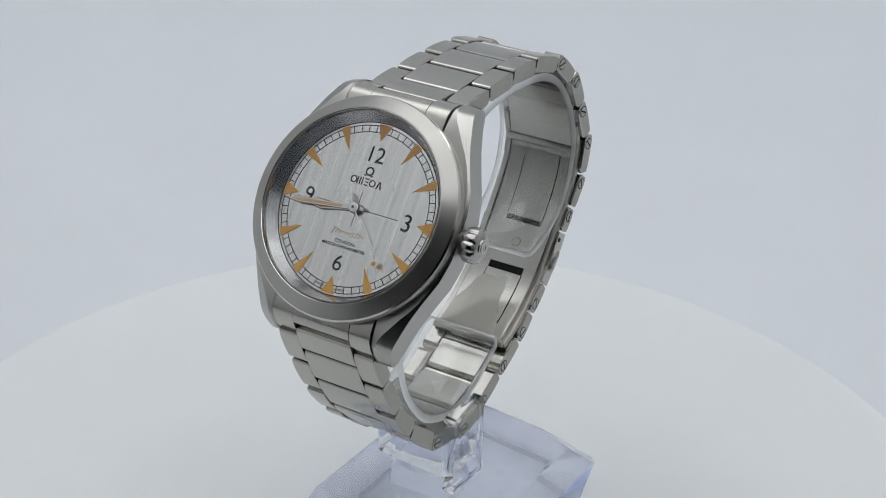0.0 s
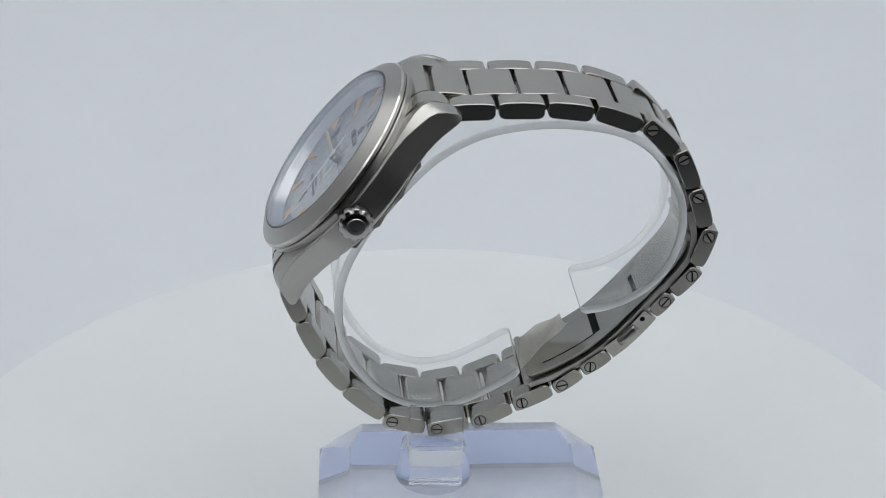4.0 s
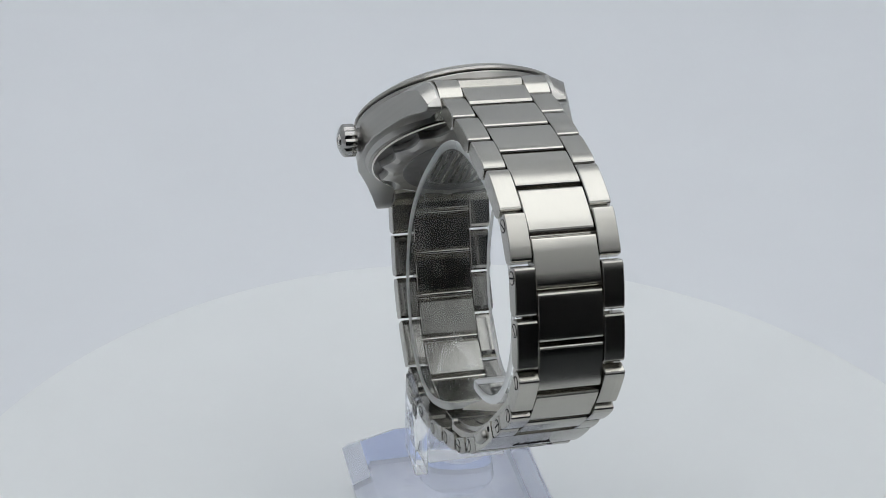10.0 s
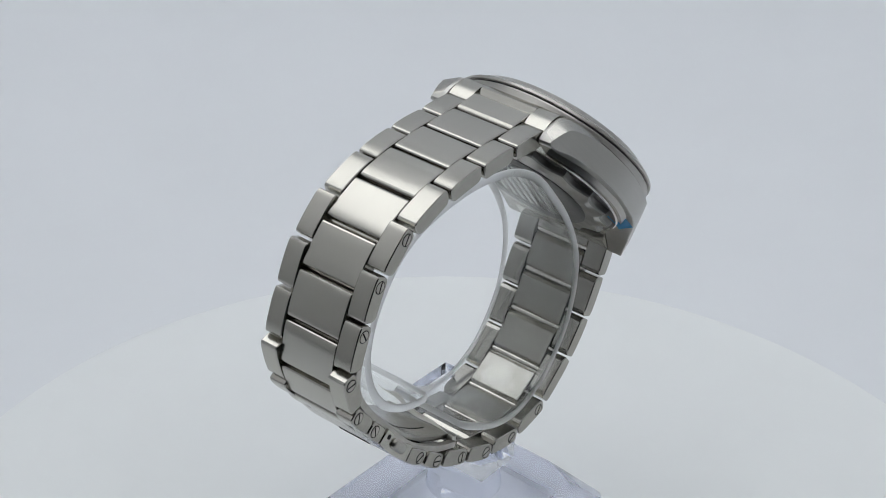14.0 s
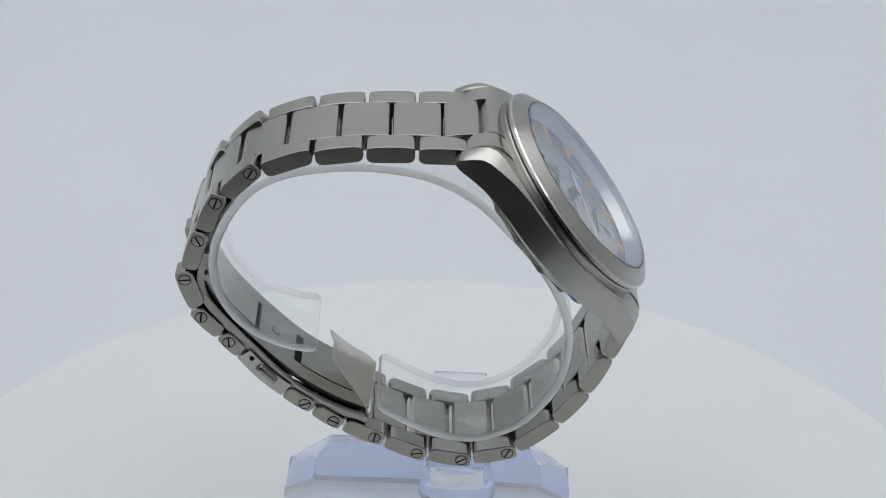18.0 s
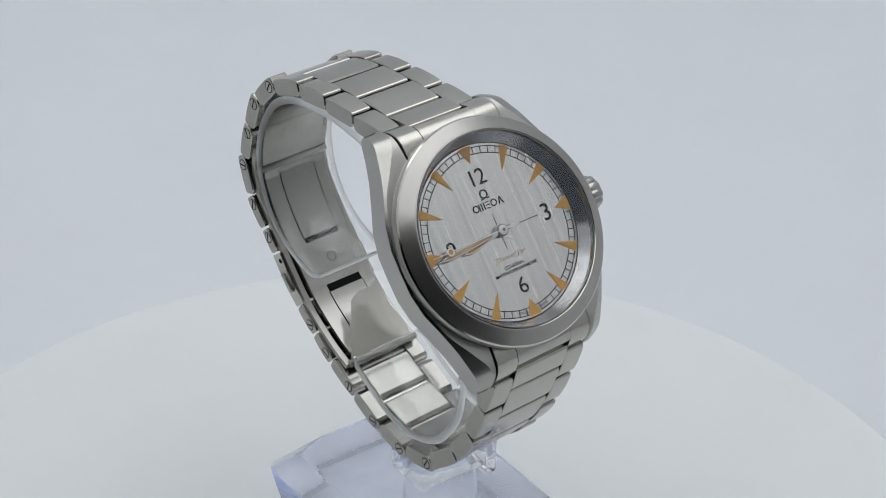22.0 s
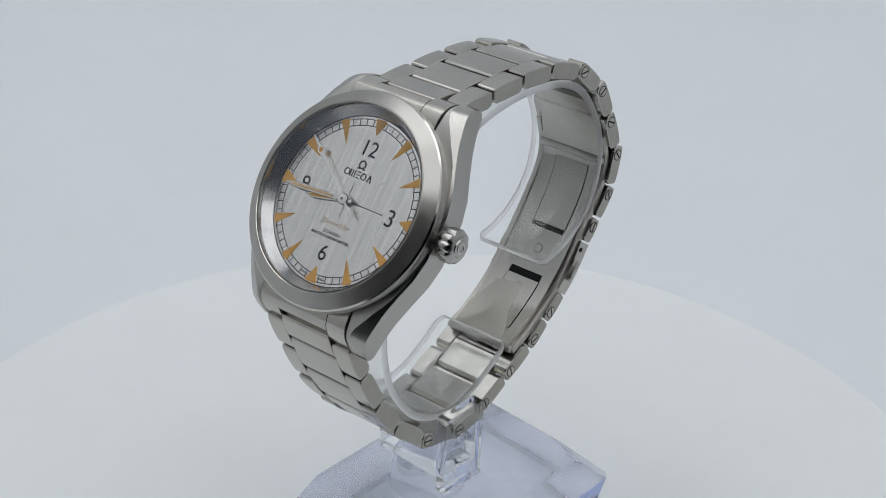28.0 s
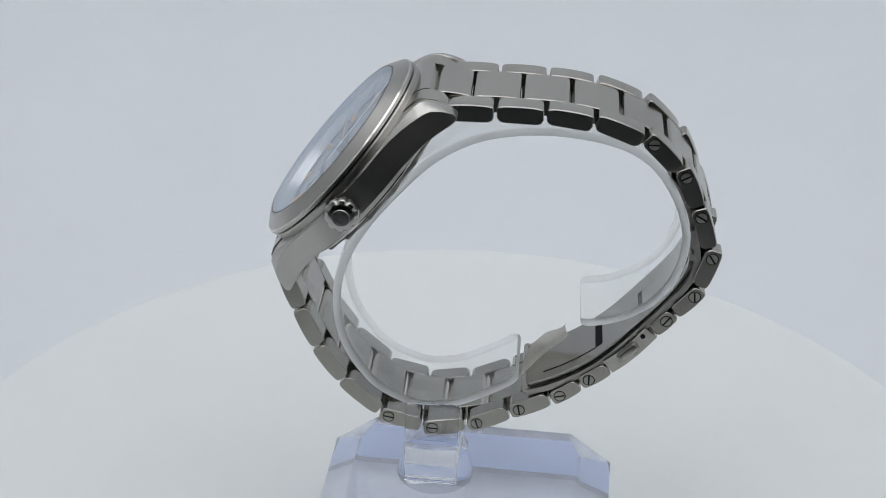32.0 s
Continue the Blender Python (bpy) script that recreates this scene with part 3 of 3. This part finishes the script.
def frame_on(a, b, out, x=0.0, sink=0.0):
    """Pose (metres) with y from a to b in the watch's side plane and z towards out."""
    ya = Vector((0, b[0] - a[0], b[1] - a[1])).normalized()
    xa = Vector((1, 0, 0))
    za = xa.cross(ya)
    if za.dot(Vector((0, *out))) < 0:
        xa, za = -xa, -za
    p = (Vector((x, a[0], a[1])) - za * sink) * MM
    return Matrix(((xa.x, ya.x, za.x, p.x), (xa.y, ya.y, za.y, p.y), (xa.z, ya.z, za.z, p.z), (0, 0, 0, 1)))


def screw_meshes():
    head = finish("screw_head", lathe([(0.01, -0.3), (0.98, -0.3), (0.98, 0.05), (0.9, 0.1), (0.01, 0.1)], 28), SATIN, 30)
    slot = finish("screw_slot", box_bm(-0.95, 0.95, -0.15, 0.15, -0.1, 0.115), BLACK)
    rim = finish("screw_rim", lathe([(0.99, -0.3), (0.99, 0.03), (1.14, 0.03), (1.14, -0.3)], 28, closed=True), BLACK, 30)
    return head, slot, rim


def build_bracelet():
    head, slot, rim = screw_meshes()
    centre = Vector((3, -36))
    rng = random.Random(4)
    for pins, side in ((PINS_TOP, 1), (PINS_LOW, -1)):
        v = [Vector(p) for p in pins]
        ends = [v[i + 1] for i in range(9)] + [v[9] + (v[9] - v[8]).normalized() * (5.5 if side > 0 else 6.6)]
        n = len(v)
        mids = [(v[i] + ends[i]) / 2 for i in range(n)]
        for i in range(n):
            a, b = v[i], ends[i]
            d = (b - a).normalized()
            length = (b - a).length
            out = mids[i] - centre
            hw = lerp_table([(0, 10.15), (4, 9.35), (9, 8.85)], i)
            cw = lerp_table([(0, 5.85), (4, 5.6), (9, 5.4)], i)
            thick = 3.3 if i < 8 else 3.0
            # outer links, one each side
            ow = hw - cw - 0.08
            me = link_mesh("outer_link", length - 0.55, ow, thick, 0.24, 0.16)
            start = a - d * 1.75
            stop = b - d * 1.75
            for s in (1, -1):
                ob = part("outer_link", me, None, WATCH)
                here = frame_on(start, stop, out, s * (cw + 0.06 + ow / 2))
                ob.matrix_basis = here
                if i >= 4:
                    rim_ob = part("screw", head, None, ob, "slotted steel screw head")
                    side_pose = Matrix.Translation((s * (hw - 0.015) * MM, a.x * MM, a.y * MM)) @ Euler((0, radians(90 * s), 0)).to_matrix().to_4x4() @ pose(0, 0, 0, 0, 0, rng.uniform(0, 180))
                    rim_ob.matrix_basis = here.inverted() @ side_pose
                    for extra, nm in ((slot, "screw_slot"), (rim, "screw_rim")):
                        e = new(nm, extra)
                        e.parent = ob
                        e.matrix_basis = here.inverted() @ side_pose
            # centre link, staggered by half a link
            if i == 0:
                c0, c1 = Vector((21.3, -3.7) if side > 0 else (-21.4, -5.4)), mids[0] - d * 1.75
            else:
                pd = (ends[i - 1] - v[i - 1]).normalized()
                c0, c1 = mids[i - 1] - pd * 1.75, mids[i] - d * 1.75
            cl = part("centre_link", link_mesh("centre_link", (c1 - c0).length - 0.5, 2 * cw, thick - 0.1, 0.16, 0.15, 1.6), None, WATCH)
            o2 = (c0 + c1) / 2 - centre
            cl.matrix_basis = frame_on(c0, c1, o2, 0, -0.12)
            pin = part("link_pin", lathe([(0.01, -hw + 0.4), (0.62, -hw + 0.4), (0.62, hw - 0.4), (0.01, hw - 0.4)], 14), POLISHED, WATCH)
            pin.matrix_basis = frame_on(c1, c1 + d, out, 0, 0.55) @ pose(0, -0.0005, 0, 0, 90, 0)


build_bracelet()


def strip_bm(path, half, inner, outer, centre):
    """A strip of given half width along a (y, z) path, between two offsets from it (outwards positive)."""
    rows = []
    for k, p in enumerate(path):
        q = path[min(k + 1, len(path) - 1)] - path[max(k - 1, 0)]
        nrm = Vector((q.y, -q.x)).normalized()
        if nrm.dot(p - centre) < 0:
            nrm = -nrm
        a, b = p + nrm * inner, p + nrm * outer
        rows.append([(-half, a.x, a.y), (half, a.x, a.y), (half, b.x, b.y), (-half, b.x, b.y)])
    return loft(rows)


def build_clasp():
    centre = Vector((3, -36))
    cover_path = smooth_path([(16.7, -63.2), (13.0, -63.5), (9.0, -63.5), (5.8, -63.1)], 4)
    clasp = part("clasp_cover", strip_bm(cover_path, 8.85, -1.5, 1.5, centre), [STEEL_LINK], WATCH, "brushed steel folding clasp cover", 30)
    for s in (1, -1):
        seat = Matrix.Translation((s * 8.85, 10.8, -63.2)) @ pose(0, 0, 0, 0, 90 * s, 0) @ pose(0, 0, 0, 0, 0, 90)
        part("button_recess", moved(box_bm(-2.55, 2.55, -1.12, 1.12, -0.5, 0.03, 0.5, 3), seat), BLACK, clasp)
        part("push_button", moved(box_bm(-2.35, 2.35, -0.95, 0.95, -0.9, 0.75, 0.7, 4), seat), SATIN, clasp, "oval steel push button")
        part("pin_hole", moved(lathe([(0.01, 0), (0.48, 0), (0.48, 0.06), (0.01, 0.06)], 20), Matrix.Translation((s * 8.86, 15.1, -62.75)) @ pose(0, 0, 0, 0, 90 * s, 0)), BLACK, clasp)
    def loop(u):
        return Vector((-3.4 + 6.8 * u + 0.35 * math.sin(10 * math.pi * u), 0.75 * math.cos(10 * math.pi * u) * (1.0 if u < 0.2 or u > 0.8 else 0.6)))
    strokes = []
    for k in range(60):
        p, q = loop(k / 60), loop((k + 1) / 60)
        d = q - p
        strokes.append(moved(bar(0, 0, d.length + 0.05, 0.24, 0, 0.12), Matrix.Translation((0, 10.6, -65.05)) @ pose(0, 0, 0, 180, 0, 0) @ Matrix.Translation(((p.x + q.x) / 2, (p.y + q.y) / 2, 0)) @ pose(0, 0, 0, 0, 0, math.degrees(math.atan2(d.y, d.x)))))
    part("maker_relief", join(*strokes), BLACK, clasp, "dark engraved looping line")
    # folding blades inside the bracelet
    inner = smooth_path([(32.6, -57.4), (29.4, -59.3), (23.0, -60.8), (14.0, -61.1), (5.0, -60.6), (-3.0, -58.6), (-9.5, -55.8)], 6)
    table = sorted((p.x, p.y) for p in inner)

    def along(y0, y1, n):
        ys = [y0 + (y1 - y0) * k / n for k in range(n + 1)]
        return [Vector((y, lerp_table(table, y))) for y in ys]

    def shifted(bm, x):
        return moved(bm, Matrix.Translation((x, 0, 0)))
    blade = part("clasp_blade", shifted(strip_bm(inner, 7.0, -0.45, 0.45, centre), 0.4), BLADE, WATCH, "satin steel folding clasp blade", 40)
    upper = smooth_path([(40.3, -43.0), (39.4, -47.6), (37.0, -52.2), (33.4, -56.6)], 5)
    part("blade_arm", shifted(strip_bm(upper, 7.0, -0.4, 0.4, centre), 0.2), SATIN, WATCH, "polished curved arm of the folding clasp", 40)
    frame_path = smooth_path([(36.6, -53.4), (32.6, -58.6), (27.0, -61.0), (14.0, -61.9), (4.0, -61.7), (-4.0, -59.6), (-9.5, -57.0)], 6)
    for s in (1, -1):
        b = strip_bm(frame_path, 0.55, -0.7, 0.5, centre)
        part("clasp_rail", shifted(b, s * 7.8), SATIN, blade)
    for y0, y1, x0, x1 in ((17.3, 31.2, -3.1, 4.8), (-5.6, 5.4, -3.0, 4.8)):
        part("blade_panel", shifted(strip_bm(along(y0, y1, 10), (x1 - x0) / 2, -0.56, -0.3, centre), (x0 + x1) / 2), BLADE, blade, "", 40)
        for x in (x0 - 0.09, x1 + 0.09):
            part("blade_groove", shifted(strip_bm(along(y0, y1, 10), 0.09, -0.47, -0.3, centre), x), BLACK, blade)
    for y0, y1, x0, x1 in ((16.2, 17.25, -3.1, 4.8), (5.45, 7.0, -3.0, 4.8)):
        part("blade_slot", shifted(strip_bm(along(y0, y1, 2), (x1 - x0) / 2, -0.49, -0.3, centre), (x0 + x1) / 2), BLACK, blade)
    ring = lathe([(0.86, -0.1), (0.86, 0.05), (1.0, 0.05), (1.0, -0.1)], 28, closed=True)
    part("rivet", join(moved(lathe([(0.01, -0.1), (0.86, -0.1), (0.84, 0.08), (0.01, 0.1)], 28), Matrix.Translation((0.9, 12.0, -60.62)))), BLADE, blade)
    part("rivet_seam", moved(ring, Matrix.Translation((0.9, 12.0, -60.64))), GAP, blade)
    for y, z, r in ((32.6, -57.2, 0.75), (-9.2, -56.2, 0.8), (38.9, -48.8, 0.7)):
        part("clasp_pivot", moved(lathe([(0.01, -7.9), (r - 0.1, -7.9), (r, -7.7), (r, 7.7), (r - 0.1, 7.9), (0.01, 7.9)], 24), Matrix.Translation((0.2, y, z)) @ pose(0, 0, 0, 0, 90, 0)), SATIN, WATCH)


build_clasp()


def build_film():
    film = thing("protective_film", "crumpled milky strip of clear protective film stuck on the clasp", "plastic film")
    bm = bmesh.new()
    nu, nv = 14, 10
    rng = random.Random(8)
    ca, cb, cc, cd = Vector((-7.6, -8.9, -56.0)), Vector((-2.4, 1.8, -55.1)), Vector((4.4, 4.2, -54.4)), Vector((6.2, -8.6, -54.2))
    rows = []
    for i in range(nu + 1):
        u = i / nu
        row = []
        for j in range(nv + 1):
            w = j / nv
            p = ca.lerp(cb, u).lerp(cd.lerp(cc, u), w)
            fold = -1.0 * math.sin(math.pi * u) * math.sin(math.pi * w) + 0.45 * math.sin(7 * w + 5 * u) * u + rng.uniform(-0.03, 0.03)
            row.append(bm.verts.new((p.x + 0.3 * math.sin(9 * u), p.y + 0.5 * math.sin(6 * w) * u, p.z + fold)))
        rows.append(row)
    for a, b in zip(rows, rows[1:]):
        for j in range(nv):
            bm.faces.new((a[j], a[j + 1], b[j + 1], b[j]))
    bmesh.ops.solidify(bm, geom=bm.faces[:], thickness=0.12)
    part("sheet", bm, FILM, film, "", 50)
    return film


FILM_THING = build_film()

# ---- acrylic stand ----
CUFF = [(8.2, -53.4), (12.0, -56.4), (16.4, -58.5), (22.0, -59.5), (28.3, -58.3), (34.4, -54.5), (38.6, -48.6), (41.0, -40.5), (40.2, -33.5), (36.6, -26.6), (30.8, -19.5), (23.0, -13.4), (14.2, -10.3), (5.0, -9.9),
        (-5.0, -10.6), (-14.0, -13.0), (-20.6, -17.2), (-26.0, -23.6), (-28.6, -30.4), (-29.2, -37.2), (-26.6, -44.6), (-21.6, -49.2), (-15.5, -51.9), (-8.8, -53.9)]


def build_stand():
    stand = thing("watch_stand", "clear acrylic watch stand with C-shaped cuff and faceted base", "watch stand")
    centre = Vector((3, -34))
    path = smooth_path(CUFF, 8)
    rim_section = [(-8.5, -1.15), (-8.25, -1.4), (8.25, -1.4), (8.5, -1.15), (8.5, -0.05), (8.25, 0.15), (-8.25, 0.15), (-8.5, -0.05)]
    rows = []
    for k, p in enumerate(path):
        q = path[min(k + 1, len(path) - 1)] - path[max(k - 1, 0)]
        nrm = Vector((q.y, -q.x)).normalized()
        if nrm.dot(p - centre) < 0:
            nrm = -nrm
        sec = []
        near_tip = min(k, len(path) - 1 - k)
        tip, thin = (0.90, 0.75) if near_tip == 0 else (0.97, 0.95) if near_tip == 1 else (1.0, 1.0)
        for x, o in rim_section:
            r = p + nrm * (-0.6 + (o + 0.6) * thin)
            sec.append((x * tip, r.x, r.y))
        rows.append(sec)
    bm = loft(rows)
    bm.normal_update()
    for f in bm.faces:
        if abs(f.normal.x) > 0.5 or len(f.verts) > 4:
            f.material_index = 1
    cuff = part("cuff", bm, [ACRYLIC_SHEET, ACRYLIC_RIM], stand, "clear C-shaped acrylic band", 60)
    cuff.matrix_basis = WATCH_AT
    for y, z in ((40.0, -34.2), (33.0, -22.4), (22.6, -13.9), (37.3, -49.8)):
        for s in (1, -1):
            ring = part("ejector_mark", moved(lathe([(0.42, 0), (0.42, 0.07), (0.56, 0.07), (0.56, 0)], 24, closed=True), Matrix.Translation((s * 8.49, y, z)) @ pose(0, 0, 0, 0, 90 * s, 0)), ACRYLIC_RIM, cuff)
    # channel round the bracelet, on a round collar
    x0, x1, y0, y1 = -11.2, 6.8, -7.5, 2.8
    part("side_wall", box_bm(x1 - 2.6, x1, y0, y1, 25.5, 43.1, 0.35, 2), ACRYLIC_POST, stand, "clear upright joining post and cuff")
    part("post_block", box_bm(x0, x1 - 2.65, y0, y1, 28.2, 33.4, 0.3, 2), ACRYLIC_POST, stand, "clear acrylic block under the bracelet")
    for z, ws in ((36.6, (0.9, 0.9, 0.5, 0.9, 0.9)), (34.6, (0.8, 0.9, 0.7))):
        y = y0 + 2.4
        for w in ws:
            part("moulded_mark", box_bm(x1 - 0.02, x1 + 0.12, y, y + w, z - 0.55, z + 0.55), ACRYLIC, stand)
            y += w + 0.35
    mx, my = (x0 + x1) / 2, (y0 + y1) / 2
    part("collar", moved(lathe([(0.01, 21.35), (7.6, 21.35), (7.2, 24.0), (6.4, 28.1), (0.01, 28.1)], 64), Matrix.Translation((mx - 0.6, my, 0))), ACRYLIC_POST, stand, "round clear collar")
    # base: rectangle with cut corners, bevelled top, standing on the disc
    bx0, bx1, by0, by1 = -21.9, 16.6, -25.4, 32.8

    def outline(ix, iy, cx, cy):
        a, b, c, d = bx0 + ix, bx1 - ix, by0 + iy, by1 - iy
        return [(a + cx, c), (b - cx, c), (b, c + cy), (b, d - cy), (b - cx, d), (a + cx, d), (a, d - cy), (a, c + cy)]
    levels = [(3.2, 3.2, 1.2, 1.2, 0.05), (2.4, 2.4, 1.2, 1.2, 1.2), (0.0, 0.0, 1.4, 1.4, 13.75), (2.4, 6.3, 7.6, 2.6, 21.0), (2.9, 6.9, 7.3, 2.5, 21.3)]
    bm = loft([[(x, y, lv[4]) for x, y in outline(*lv[:4])] for lv in levels])
    sharp = [e for e in bm.edges if e.calc_face_angle(0) > radians(25)]
    bmesh.ops.bevel(bm, geom=sharp, offset=0.85, segments=3, affect="EDGES", profile=0.5, material=-1)
    bm.normal_update()
    for f in bm.faces:
        if f.calc_center_median().z < 0.8:
            f.material_index = 1
        elif abs(f.normal.z) < 0.25:
            f.material_index = 2
    base = part("base", bm, [ACRYLIC_BLUE, PALE_UNDERSIDE, ACRYLIC_EDGE], stand, "bevelled blue-tinged acrylic base", 18)
    for ob in (cuff, base, *[o for o in stand.children]):
        ob.visible_shadow = False
    return stand


STAND = build_stand()


# ---- what turns ----
def motions():
    turns = [(0, 326.42), (0.5, 319.84), (1, 313.27), (1.5, 306.7), (2, 300.12), (2.5, 293.56), (3, 287), (3.5, 280.45), (5.5, 254.16), (6, 247.52), (6.5, 240.84), (7, 234.16), (7.5, 227.5), (8, 220.83), (8.5, 214.18), (9, 207.56), (9.5, 200.95), (10, 194.28), (10.5, 187.66), (11, 181.1), (11.5, 174.56), (12, 168), (12.5, 161.4), (13, 154.78), (13.5, 148.16), (14, 141.55), (14.5, 134.96), (16.5, 108.82), (17, 102.37), (17.5, 95.9), (18, 89.37), (18.5, 82.79), (19, 76.2), (19.5, 69.68), (20, 63.2), (20.5, 56.71), (21, 50.18), (21.5, 43.62), (22, 37.06), (22.5, 30.46), (23, 23.8), (23.5, 17.15), (24, 10.5), (24.5, 3.88), (25, -2.67), (25.5, -9.18), (26, -15.7), (26.5, -22.29), (28.5, -49.07), (29, -55.76), (29.5, -62.44), (30, -69.1), (30.5, -75.72), (31, -82.32), (31.5, -88.93), (32, -95.53)]
    def at(deg):
        return pose(0, 0, 0, 0, 0, deg)
    walk(TURNTABLE, [(t, at(a)) for t, a in turns])
    walk(STAND, [(t, at(a)) for t, a in turns])
    walk(WATCH, [(t, at(a) @ WATCH_AT) for t, a in turns])
    walk(FILM_THING, [(t, at(a) @ WATCH_AT) for t, a in turns])
    steps = [0, 4, 8, 12, 16, 20, 24, 28, 32]
    walk(SECOND, [(t, CASE_TILT @ turn(6.0 * (t + 23.0))) for t in steps])
    walk(MINUTE, [(t, CASE_TILT @ turn(266.2 + 0.1 * (t - 24.8))) for t in (0, 16, 32)])
    walk(HOUR, [(t, CASE_TILT @ turn(260.5 + 0.0083 * (t - 24.8))) for t in (0, 16, 32)])


motions()
